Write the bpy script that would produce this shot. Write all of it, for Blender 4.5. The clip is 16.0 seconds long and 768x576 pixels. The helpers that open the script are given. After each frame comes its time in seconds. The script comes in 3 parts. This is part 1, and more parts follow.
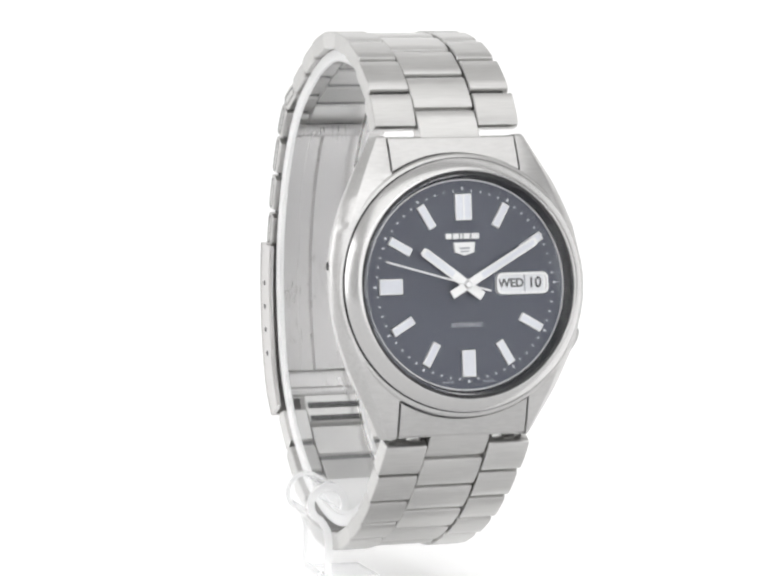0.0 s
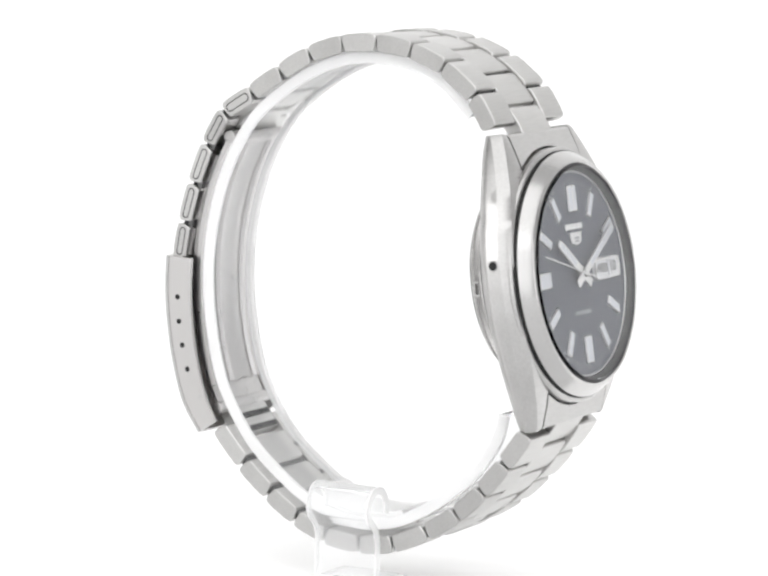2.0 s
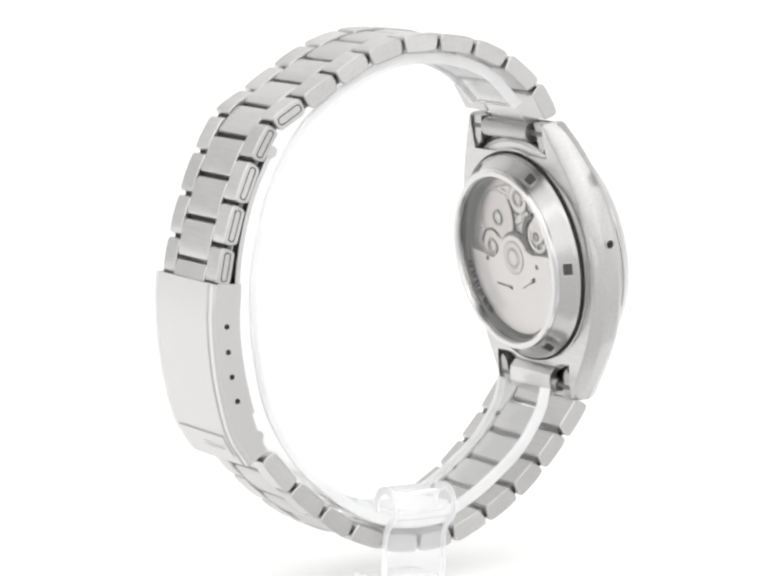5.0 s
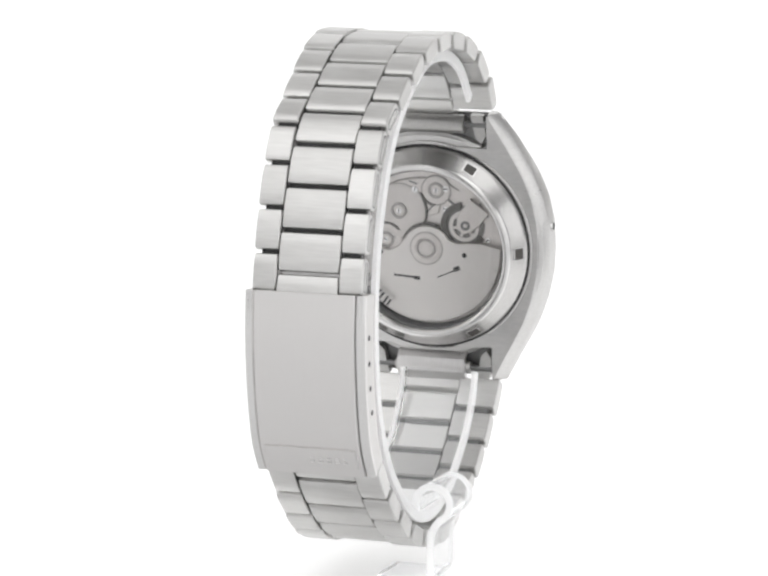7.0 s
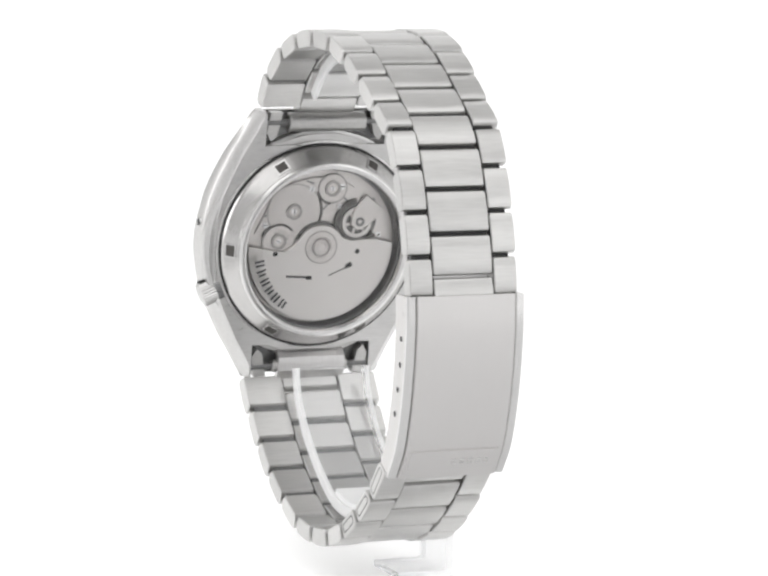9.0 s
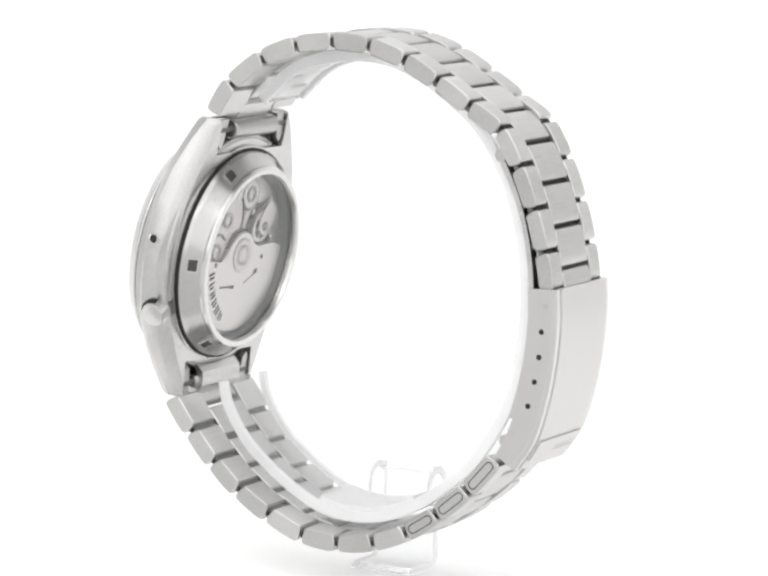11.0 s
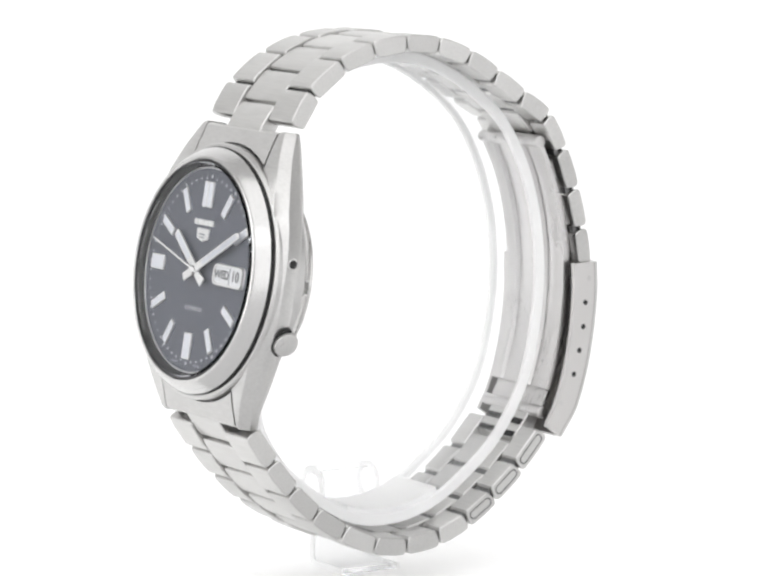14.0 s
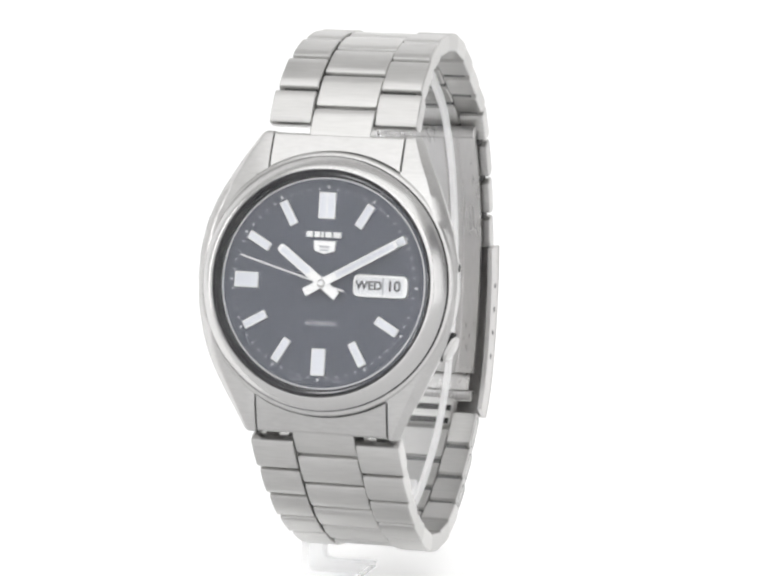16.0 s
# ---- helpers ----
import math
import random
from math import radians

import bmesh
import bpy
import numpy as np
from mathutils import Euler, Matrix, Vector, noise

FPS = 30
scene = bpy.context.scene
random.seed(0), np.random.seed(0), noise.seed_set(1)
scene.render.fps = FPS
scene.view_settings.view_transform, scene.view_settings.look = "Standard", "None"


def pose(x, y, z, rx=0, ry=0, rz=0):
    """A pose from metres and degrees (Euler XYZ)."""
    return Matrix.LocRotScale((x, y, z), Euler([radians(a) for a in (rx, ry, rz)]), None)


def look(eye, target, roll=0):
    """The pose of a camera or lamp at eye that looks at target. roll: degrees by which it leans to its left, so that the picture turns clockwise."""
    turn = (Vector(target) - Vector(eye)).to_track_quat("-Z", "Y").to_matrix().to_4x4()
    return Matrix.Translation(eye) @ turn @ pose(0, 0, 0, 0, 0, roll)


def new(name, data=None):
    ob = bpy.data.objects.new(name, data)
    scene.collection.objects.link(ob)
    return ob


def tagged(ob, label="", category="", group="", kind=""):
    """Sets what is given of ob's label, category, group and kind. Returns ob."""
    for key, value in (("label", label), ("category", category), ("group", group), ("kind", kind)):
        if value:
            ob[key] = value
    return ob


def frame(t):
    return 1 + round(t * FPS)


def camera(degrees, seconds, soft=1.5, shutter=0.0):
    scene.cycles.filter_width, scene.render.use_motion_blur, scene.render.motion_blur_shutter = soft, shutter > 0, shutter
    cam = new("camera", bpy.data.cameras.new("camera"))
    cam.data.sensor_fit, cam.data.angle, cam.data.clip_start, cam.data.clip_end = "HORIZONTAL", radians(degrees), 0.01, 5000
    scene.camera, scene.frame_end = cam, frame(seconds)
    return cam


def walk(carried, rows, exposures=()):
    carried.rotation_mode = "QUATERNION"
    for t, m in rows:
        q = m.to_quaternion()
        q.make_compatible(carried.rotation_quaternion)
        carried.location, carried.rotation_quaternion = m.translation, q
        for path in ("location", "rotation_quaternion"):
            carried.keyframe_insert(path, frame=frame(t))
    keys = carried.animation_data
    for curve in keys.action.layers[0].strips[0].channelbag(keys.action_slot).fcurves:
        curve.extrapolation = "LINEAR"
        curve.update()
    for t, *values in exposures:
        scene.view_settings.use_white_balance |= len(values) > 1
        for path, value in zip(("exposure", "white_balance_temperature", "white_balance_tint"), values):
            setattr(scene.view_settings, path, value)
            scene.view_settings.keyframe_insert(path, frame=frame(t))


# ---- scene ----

# One unit of the plan is MM metres; plan heights are counted from the watch's turning axis, GROUND below it.
MM = 0.00096
GROUND = 23.5

cam = camera(12.511, 16.0, soft=2.7)
CAM_POSE = (Matrix.Translation((0, -525.0 * MM, (90.03 + GROUND) * MM)) @ Matrix.Rotation(radians(-0.0308), 4, "Z")
            @ Matrix.Rotation(radians(90 - 7.547), 4, "X") @ Matrix.Rotation(radians(0.971), 4, "Z"))
walk(cam, [(0.0, CAM_POSE), (16.0, CAM_POSE)])

# ---- light: a white light tent all round, darker towards the camera ----
world = bpy.data.worlds.new("light_tent")
world.use_nodes = True
scene.world = world
bg = world.node_tree.nodes["Background"]
bg.inputs["Color"].default_value = (1.0, 0.995, 0.99, 1)
bg.inputs["Strength"].default_value = 0.62
scene.view_settings.exposure = 0.0


def softbox(name, place, target, size, power):
    data = bpy.data.lights.new(name, "AREA")
    data.shape, data.size, data.size_y, data.energy = "RECTANGLE", size[0], size[1], power
    ob = new(name, data)
    ob.matrix_world = look(place, target)
    return ob


softbox("softbox_top", (0.0, -0.35, 0.72), (0, 0, 0.05), (1.2, 0.8), 2.45)
softbox("softbox_side", (-0.75, -0.1, 0.22), (0, 0, 0.06), (0.36, 0.45), 1.05)
# fill lamp added behind the camera to lift camera-facing steel
softbox("front_fill", (0.0, -0.85, 0.36), (0, 0, 0.05), (1.3, 0.75), 2.6)
softbox("softbox_right", (0.62, -0.36, 0.16), (0, 0, 0.06), (0.42, 0.42), 0.58)


# ---- materials ----
def material(name, color, rough=0.5, metal=0.0, grain=0.0, scale=(1, 1, 1), bump=0.0, mottled=0.0, ior=1.5, transmission=0.0):
    m = bpy.data.materials.new(name)
    m.use_nodes = True
    nt = m.node_tree
    b = nt.nodes["Principled BSDF"]
    b.inputs["Base Color"].default_value = (*color, 1)
    b.inputs["Roughness"].default_value = rough
    b.inputs["Metallic"].default_value = metal
    b.inputs["IOR"].default_value = ior
    b.inputs["Transmission Weight"].default_value = transmission
    if grain or bump or mottled:
        tc = nt.nodes.new("ShaderNodeTexCoord")
        mp = nt.nodes.new("ShaderNodeMapping")
        mp.inputs["Scale"].default_value = scale
        nz = nt.nodes.new("ShaderNodeTexNoise")
        nz.inputs["Scale"].default_value, nz.inputs["Detail"].default_value = 2400.0, 4.0
        nt.links.new(tc.outputs["Object"], mp.inputs["Vector"])
        nt.links.new(mp.outputs["Vector"], nz.inputs["Vector"])
        big = nt.nodes.new("ShaderNodeTexNoise")
        big.inputs["Scale"].default_value, big.inputs["Detail"].default_value = 130.0, 2.0
        nt.links.new(tc.outputs["Object"], big.inputs["Vector"])
        info = nt.nodes.new("ShaderNodeObjectInfo")
        if grain:
            add = nt.nodes.new("ShaderNodeMath")
            add.operation = "ADD"
            nt.links.new(nz.outputs["Fac"], add.inputs[0])
            nt.links.new(big.outputs["Fac"], add.inputs[1])
            r = nt.nodes.new("ShaderNodeMapRange")
            r.inputs["From Min"].default_value, r.inputs["From Max"].default_value = 0.4, 1.6
            r.inputs["To Min"].default_value, r.inputs["To Max"].default_value = rough - grain, rough + grain
            nt.links.new(add.outputs[0], r.inputs["Value"])
            nt.links.new(r.outputs[0], b.inputs["Roughness"])
        if mottled:
            add2 = nt.nodes.new("ShaderNodeMath")
            add2.operation = "ADD"
            streak = nt.nodes.new("ShaderNodeMath")
            streak.operation = "MULTIPLY_ADD"
            streak.inputs[1].default_value, streak.inputs[2].default_value = (1.6, -0.8) if bump else (0.0, 0.0)
            nt.links.new(nz.outputs["Fac"], streak.inputs[0])
            both = nt.nodes.new("ShaderNodeMath")
            both.operation = "ADD"
            nt.links.new(big.outputs["Fac"], both.inputs[0])
            nt.links.new(streak.outputs[0], both.inputs[1])
            nt.links.new(both.outputs[0], add2.inputs[0])
            nt.links.new(info.outputs["Random"], add2.inputs[1])
            c = nt.nodes.new("ShaderNodeMapRange")
            c.inputs["From Min"].default_value, c.inputs["From Max"].default_value = 0.3, 1.7
            c.inputs["To Min"].default_value, c.inputs["To Max"].default_value = 1 - mottled, 1 + mottled
            nt.links.new(add2.outputs[0], c.inputs["Value"])
            mix = nt.nodes.new("ShaderNodeVectorMath")
            mix.operation = "SCALE"
            mix.inputs[0].default_value = color
            nt.links.new(c.outputs[0], mix.inputs["Scale"])
            nt.links.new(mix.outputs[0], b.inputs["Base Color"])
        if bump:
            bp = nt.nodes.new("ShaderNodeBump")
            bp.inputs["Strength"].default_value, bp.inputs["Distance"].default_value = bump, 0.00004
            nt.links.new(nz.outputs["Fac"], bp.inputs["Height"])
            nt.links.new(bp.outputs[0], b.inputs["Normal"])
    return m


STEEL = material("brushed_steel", (0.60, 0.595, 0.585), 0.33, 1.0, 0.08, (0.12, 1.6, 1.6), 0.3, 0.12)
STEEL_CASE = material("satin_case_steel", (0.59, 0.585, 0.578), 0.32, 1.0, 0.08, (0.3, 1.2, 1.2), 0.2, 0.11)
POLISHED = material("polished_steel", (0.68, 0.675, 0.668), 0.19, 1.0, 0.05, (1, 1, 1), 0.05, 0.04)
STEEL_INNER = material("inner_steel", (0.63, 0.62, 0.615), 0.3, 1.0, 0.08, (1.5, 0.2, 0.2), 0.3, 0.08)
CLASP_STEEL = material("clasp_steel", (0.65, 0.638, 0.63), 0.36, 1.0, 0.02, (1.8, 0.1, 0.1), 0.03, 0.012)
BEZEL_STEEL = material("worn_bezel_steel", (0.63, 0.625, 0.62), 0.22, 1.0, 0.04, (1, 1, 1), 0.03, 0.06)
ROLLED = material("stamped_inner_steel", (0.5, 0.495, 0.485), 0.36, 1.0, 0.08, (1, 1, 1), 0.2, 0.12)
# black stands in for the shade inside gaps, grooves and holes
DARK = material("gap_shade", (0.012, 0.012, 0.012), 0.7)
DARK_STEEL = material("dull_shaded_steel", (0.2, 0.2, 0.2), 0.45, 0.9, 0.05, (1, 1, 1), 0.1, 0.1)
FOLD = material("folded_seam", (0.06, 0.06, 0.06), 0.5, 0.6, 0.1, (1, 1, 1), 0.1, 0.3)
BACK_STEEL = material("back_steel", (0.56, 0.552, 0.545), 0.24, 1.0, 0.04, (1, 1, 1), 0.05, 0.1)
GASKET = material("black_gasket", (0.01, 0.01, 0.012), 0.35)
DIAL = material("navy_dial", (0.078, 0.085, 0.112), 0.42, 0.2, 0.03, (1, 1, 1), 0.0, 0.02)
LUME = material("pale_lume", (0.70, 0.72, 0.77), 0.55, 0.0, 0.05, (1, 1, 1), 0.1, 0.04)
SILVER = material("silver_trim", (0.86, 0.86, 0.86), 0.3, 1.0, 0.05, (1, 1, 1), 0.0, 0.03)
GREYPRINT = material("grey_print", (0.30, 0.31, 0.34), 0.6)
TICK = material("pale_tick_print", (0.66, 0.67, 0.7), 0.6)
PAPER = material("pale_grey_disc", (0.74, 0.75, 0.77), 0.6, 0, 0.05, (1, 1, 1), 0.05, 0.03)
INK = material("black_ink", (0.045, 0.045, 0.05), 0.6)
ROTOR = material("brushed_rotor", (0.64, 0.62, 0.602), 0.36, 1.0, 0.08, (0.3, 1.5, 1.5), 0.3, 0.05)
MOVEMENT = material("movement_plate", (0.63, 0.605, 0.588), 0.42, 1.0, 0.1, (1, 1, 1), 0.3, 0.10)
GLASS = material("crystal_glass", (1, 1, 1), 0.01, 0, ior=1.36, transmission=1.0)
ACRYLIC = material("clear_acrylic", (0.99, 0.992, 0.995), 0.12, 0, 0.05, (1, 1, 1), 0.0, 0.0, ior=1.12, transmission=0.96)
BLADE_CLEAR = material("blade_acrylic", (0.99, 0.992, 0.995), 0.08, 0, 0.04, (1, 1, 1), 0.0, 0.0, ior=1.05, transmission=0.85)
HAZY = material("hazy_acrylic", (1.0, 1.0, 1.0), 0.35, 0, 0.05, (1, 1, 1), 0.2, 0.0, ior=1.05, transmission=0.42)
# white colour stands in for light piped out of the acrylic's edges
FROSTED = material("frosted_lit_edge", (1.0, 1.0, 1.0), 0.45, 0, ior=1.06, transmission=0.5)
WHITE = material("glowing_white_paper", (0.96, 0.96, 0.96), 0.8, 0, 0.03, (1, 1, 1), 0.02, 0.01)
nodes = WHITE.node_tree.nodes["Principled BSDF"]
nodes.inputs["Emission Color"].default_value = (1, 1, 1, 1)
nodes.inputs["Emission Strength"].default_value = 0.25      # added glow burns the paper out to white; no lamp lies behind it
GREYTOP = material("grey_front_slab", (0.74, 0.74, 0.745), 0.6, 0, 0.05, (1, 1, 1), 0.1, 0.08)
# darker than the south wall, so the dial mirrors less from the right
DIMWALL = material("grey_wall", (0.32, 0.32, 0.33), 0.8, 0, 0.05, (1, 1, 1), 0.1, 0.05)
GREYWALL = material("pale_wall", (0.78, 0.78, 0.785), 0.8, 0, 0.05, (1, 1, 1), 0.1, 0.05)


# ---- mesh helpers: everything is drawn in plan units and scaled once ----
def part(name, bm, mat, parent, label="", smooth=35):
    me = bpy.data.meshes.new(name)
    bmesh.ops.scale(bm, vec=(MM, MM, MM), verts=bm.verts)
    bmesh.ops.recalc_face_normals(bm, faces=bm.faces)
    for f in bm.faces:
        f.smooth = smooth > 0
    if smooth:
        for e in bm.edges:
            if len(e.link_faces) == 2 and e.calc_face_angle(0) > radians(smooth):
                e.smooth = False
    bm.to_mesh(me)
    bm.free()
    me.materials.append(mat)
    ob = new(name, me)
    ob.parent = parent
    if label:
        tagged(ob, label)
    return ob


def rings(bm, loops, closed=False, caps=True):
    """Skins a row of equal loops of points."""
    vs = [[bm.verts.new(p) for p in loop] for loop in loops]
    n = len(vs[0])
    pairs = list(zip(vs, vs[1:])) + ([(vs[-1], vs[0])] if closed else [])
    for a, b in pairs:
        for i in range(n):
            j = (i + 1) % n
            bm.faces.new((a[i], a[j], b[j], b[i]))
    if caps and not closed:
        bm.faces.new(vs[0][::-1])
        bm.faces.new(vs[-1])
    return bm


def lathe(profile, m, seg=96, bm=None):
    """Turns a closed profile of (radius, height) round the local N axis of m."""
    bm = bm or bmesh.new()
    loops = []
    for k in range(seg):
        a = 2 * math.pi * k / seg
        loops.append([m @ Vector((r * math.cos(a), r * math.sin(a), n)) for r, n in profile])
    return rings(bm, loops, closed=True)


def disc(r, n0, n1, m, seg=64, bevel=0.0, bm=None):
    bm = bm or bmesh.new()
    rows = [(r, n0), (r, n1 - bevel)] + ([(r - bevel, n1)] if bevel else [])
    if not bevel:
        rows = [(r, n0), (r, n1)]
    loops = [[m @ Vector((q * math.cos(2 * math.pi * k / seg), q * math.sin(2 * math.pi * k / seg), n)) for k in range(seg)] for q, n in rows]
    return rings(bm, loops)


def prism(outline, n0, n1, m, bevel=0.0, bm=None):
    """A flat outline (x, y), raised from n0 to n1, its upper edge bevelled towards its middle."""
    bm = bm or bmesh.new()
    cx, cy = sum(p[0] for p in outline) / len(outline), sum(p[1] for p in outline) / len(outline)

    def inset(p):
        d = Vector((p[0] - cx, p[1] - cy))
        q = d * max(0, 1 - bevel / max(d.length, 1e-6))
        return cx + q.x, cy + q.y
    loops = [[m @ Vector((x, y, n0)) for x, y in outline], [m @ Vector((x, y, n1 - bevel)) for x, y in outline]]
    if bevel:
        loops.append([m @ Vector((*inset(p), n1)) for p in outline])
    return rings(bm, loops)


def bar(w, h, n0, n1, m, bevel=0.0, bm=None):
    return prism([(-w / 2, -h / 2), (w / 2, -h / 2), (w / 2, h / 2), (-w / 2, h / 2)], n0, n1, m, bevel, bm)


def smooth_path(points, steps):
    """A Catmull-Rom curve through points of any dimension."""
    pts = [Vector(p) for p in points]
    pts = [2 * pts[0] - pts[1]] + pts + [2 * pts[-1] - pts[-2]]
    out = []
    for i in range(1, len(pts) - 2):
        p0, p1, p2, p3 = pts[i - 1:i + 3]
        for k in range(steps):
            t = k / steps
            out.append(0.5 * (2 * p1 + (p2 - p0) * t + (2 * p0 - 5 * p1 + 4 * p2 - p3) * t * t + (3 * p1 - p0 - 3 * p2 + p3) * t ** 3))
    return out + [pts[-2]]


def normals(path):
    """Outward normals of a path in the (y, z) plane."""
    out = []
    for i in range(len(path)):
        d = (path[min(i + 1, len(path) - 1)] - path[max(i - 1, 0)]).normalized()
        out.append(Vector((-d.y, d.x)))
    return out


def sweep(path, section, bm=None):
    """Carries a closed section of (x, n) along a path in (y, z); n is outward."""
    bm = bm or bmesh.new()
    loops = [[Vector((x, p.x + n * o.x, p.y + n * o.y)) for x, n in section] for p, o in zip(path, normals(path))]
    return rings(bm, loops)


def lettering(text, height, m, mat, parent, name, label="", bold=0.0):
    curve = bpy.data.curves.new(name, "FONT")
    curve.body, curve.size, curve.align_x, curve.align_y, curve.extrude = text, height, "CENTER", "CENTER", 0.01
    curve.offset = bold
    tmp = new(name + "_curve", curve)
    bpy.context.view_layer.update()
    me = bpy.data.meshes.new_from_object(tmp.evaluated_get(bpy.context.evaluated_depsgraph_get()))
    bpy.data.objects.remove(tmp)
    bm = bmesh.new()
    bm.from_mesh(me)
    bpy.data.meshes.remove(me)
    bmesh.ops.transform(bm, matrix=m, verts=bm.verts)
    return part(name, bm, mat, parent, label, smooth=0)


# ---- the tent: floor sweeping up into a backdrop, and unseen surfaces added to shape reflections ----
def sweep_floor():
    bm = bmesh.new()
    prof = [(-0.013, 0.0), (0.5, 0.0)]
    prof += [(0.5 + 0.4 * math.sin(a), 0.4 - 0.4 * math.cos(a)) for a in [radians(9 * k) for k in range(1, 11)]] + [(0.9, 1.6)]
    loops = [[bm.verts.new((x, y, z)) for y, z in prof] for x in (-1.6, 1.6)]
    for i in range(len(prof) - 1):
        bm.faces.new((loops[0][i], loops[0][i + 1], loops[1][i + 1], loops[1][i]))
    bmesh.ops.scale(bm, vec=(1 / MM, 1 / MM, 1 / MM), verts=bm.verts)
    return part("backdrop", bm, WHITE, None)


tagged(sweep_floor(), "seamless white paper sweep with an added glow under the display stand", "backdrop", kind="structure")


# unseen grey slab, added so the lower steel mirrors less white
def table():
    bm = bmesh.new()
    bmesh.ops.create_cube(bm, size=1.0, matrix=Matrix.Translation((0, -546, -21)) @ Matrix.Diagonal((3200, 1060, 40, 1)))
    return part("floor", bm, GREYTOP, None, smooth=0)


tagged(table(), "unseen grey slab added in front of the white sweep to dim reflections", "table top", kind="structure")


# unseen walls added only for what the steel and crystal mirror
def reflection_wall(name, middle, size):
    bm = bmesh.new()
    bmesh.ops.create_cube(bm, size=1.0, matrix=Matrix.Translation(middle) @ Matrix.Diagonal((*size, 1)))
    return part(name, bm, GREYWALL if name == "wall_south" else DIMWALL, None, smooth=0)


tagged(reflection_wall("wall_south", (0, -1250, 700), (2400, 40, 1400)), "unseen pale grey wall added behind the camera to tone reflections", "wall", kind="structure")
tagged(reflection_wall("wall_east", (1690, -620, 700), (40, 1220, 1400)), "unseen darker grey wall added on the right to darken reflections", "wall", kind="structure")

# ---- the watch ----
XC = 0.65                       # the watch's plane of symmetry
TILT = radians(9.0)
CT, ST = math.cos(TILT), math.sin(TILT)
Z0 = 5.0                        # the watch's lowest point over the ground, where its handle sits
watch = tagged(new("wristwatch"), "stainless steel automatic wristwatch with navy dial on its bracelet", "wristwatch")
WATCH_SHIFT = Matrix.Translation((0, 0, GROUND - Z0))
CASE = WATCH_SHIFT @ Matrix(((1, 0, 0, XC), (0, ST, -CT, -32.27), (0, CT, ST, 25.1), (0, 0, 0, 1)))


def at(x, u, n=0.0, turn=0.0):
    """A place on the case: x to its right, u towards twelve, n out of the dial; turn in degrees, counter-clockwise."""
    return CASE @ Matrix.Translation((x, u, n)) @ Matrix.Rotation(radians(turn), 4, "Z")


def clock(hour, r, n=0.0):
    a = radians(90 - 30 * hour)
    return at(r * math.cos(a), r * math.sin(a), n, -30 * hour)


WIDTH_AT = [-21.7, -18, -15, -12, -8, -4, 0, 4, 8, 12, 15, 18, 21.7]


def half_width(u, side=-1):
    """The case is a little slimmer on the crown's side, most of all below the crown."""
    if side > 0:
        return float(np.interp(u, WIDTH_AT, [11.0, 12.95, 14.65, 16.05, 17.9, 18.8, 19.05, 18.9, 18.05, 16.55, 15.25, 13.65, 11.9]))
    return float(np.interp(u, WIDTH_AT, [12.0, 13.85, 15.5, 17.0, 18.4, 19.3, 19.55, 19.5, 18.75, 17.3, 15.75, 14.15, 11.9]))


def front(u):
    return float(np.interp(abs(u), [0, 10, 14, 18, 21.7], [-0.55, -0.75, -1.3, -2.3, -3.6]))


def back(u):
    return float(np.interp(abs(u), [0, 10, 15, 19, 21.7], [-6.1, -6.2, -6.6, -7.0, -7.0]))


def case_side(u, side):
    """One side of the case cut across at u: front chamfer, flank, rear bevel."""
    w, f, b = half_width(u, side), front(u), back(u)
    s = float(np.interp(abs(u), [0, 12, 21.7], [1.5, 1.5, 0.8]))
    return [(w - s - 0.35, f), (w - s, f - 0.1), (w - 0.08, f - 1.45), (w, f - 1.65), (w - 0.3, b + 1.8), (w - 0.43, b + 1.55), (w - 1.65, b + 0.2), (w - 1.95, b)]


def case_section(u):
    return case_side(u, 1) + [(-x, n) for x, n in case_side(u, -1)[::-1]]


def lug_section(u, side, x0):
    """A lug cut across at u, from its inner wall at x0 outwards."""
    rows = [(max(x, x0 + 0.12 + 0.02 * i), n) for i, (x, n) in enumerate(case_side(u, side))]
    return [(x0, front(u))] + rows + [(x0, back(u))]


def build_case():
    bm = bmesh.new()
    us = [-16.2 + 32.4 * k / 36 for k in range(37)]
    rings(bm, [[CASE @ Vector((x, u, n)) for x, n in case_section(u)] for u in us])
    body = part("case", bm, STEEL_CASE, watch, "satin steel cushion case", smooth=28)
    for sx in (1, -1):
        for su in (1, -1):
            bm = bmesh.new()
            lug = [16.2, 17.3, 18.4, 19.5, 20.6, 21.3, 21.7]
            loops = []
            for i, u in enumerate(lug):
                sec = lug_section(su * u, sx, 9.95)
                if i == len(lug) - 1:
                    cx, cn = sum(p[0] for p in sec) / len(sec), sum(p[1] for p in sec) / len(sec)
                    sec = [(cx + (x - cx) * 0.82, cn + (n - cn) * 0.82) for x, n in sec]
                loops.append([CASE @ Vector((sx * x, su * u, n)) for x, n in sec])
            part("lug", rings(bm, loops), STEEL_CASE, body, smooth=28)
    return body


build_case()

part("mid_case", lathe([(10.0, -6.05), (17.9, -6.05), (18.1, -5.9), (18.45, -5.85), (18.65, -5.6), (18.75, -3.6), (18.85, -1.15), (18.6, -0.85), (17.7, -0.62), (10.0, -0.6)], CASE, 128), STEEL_CASE, watch, "round middle of the case")
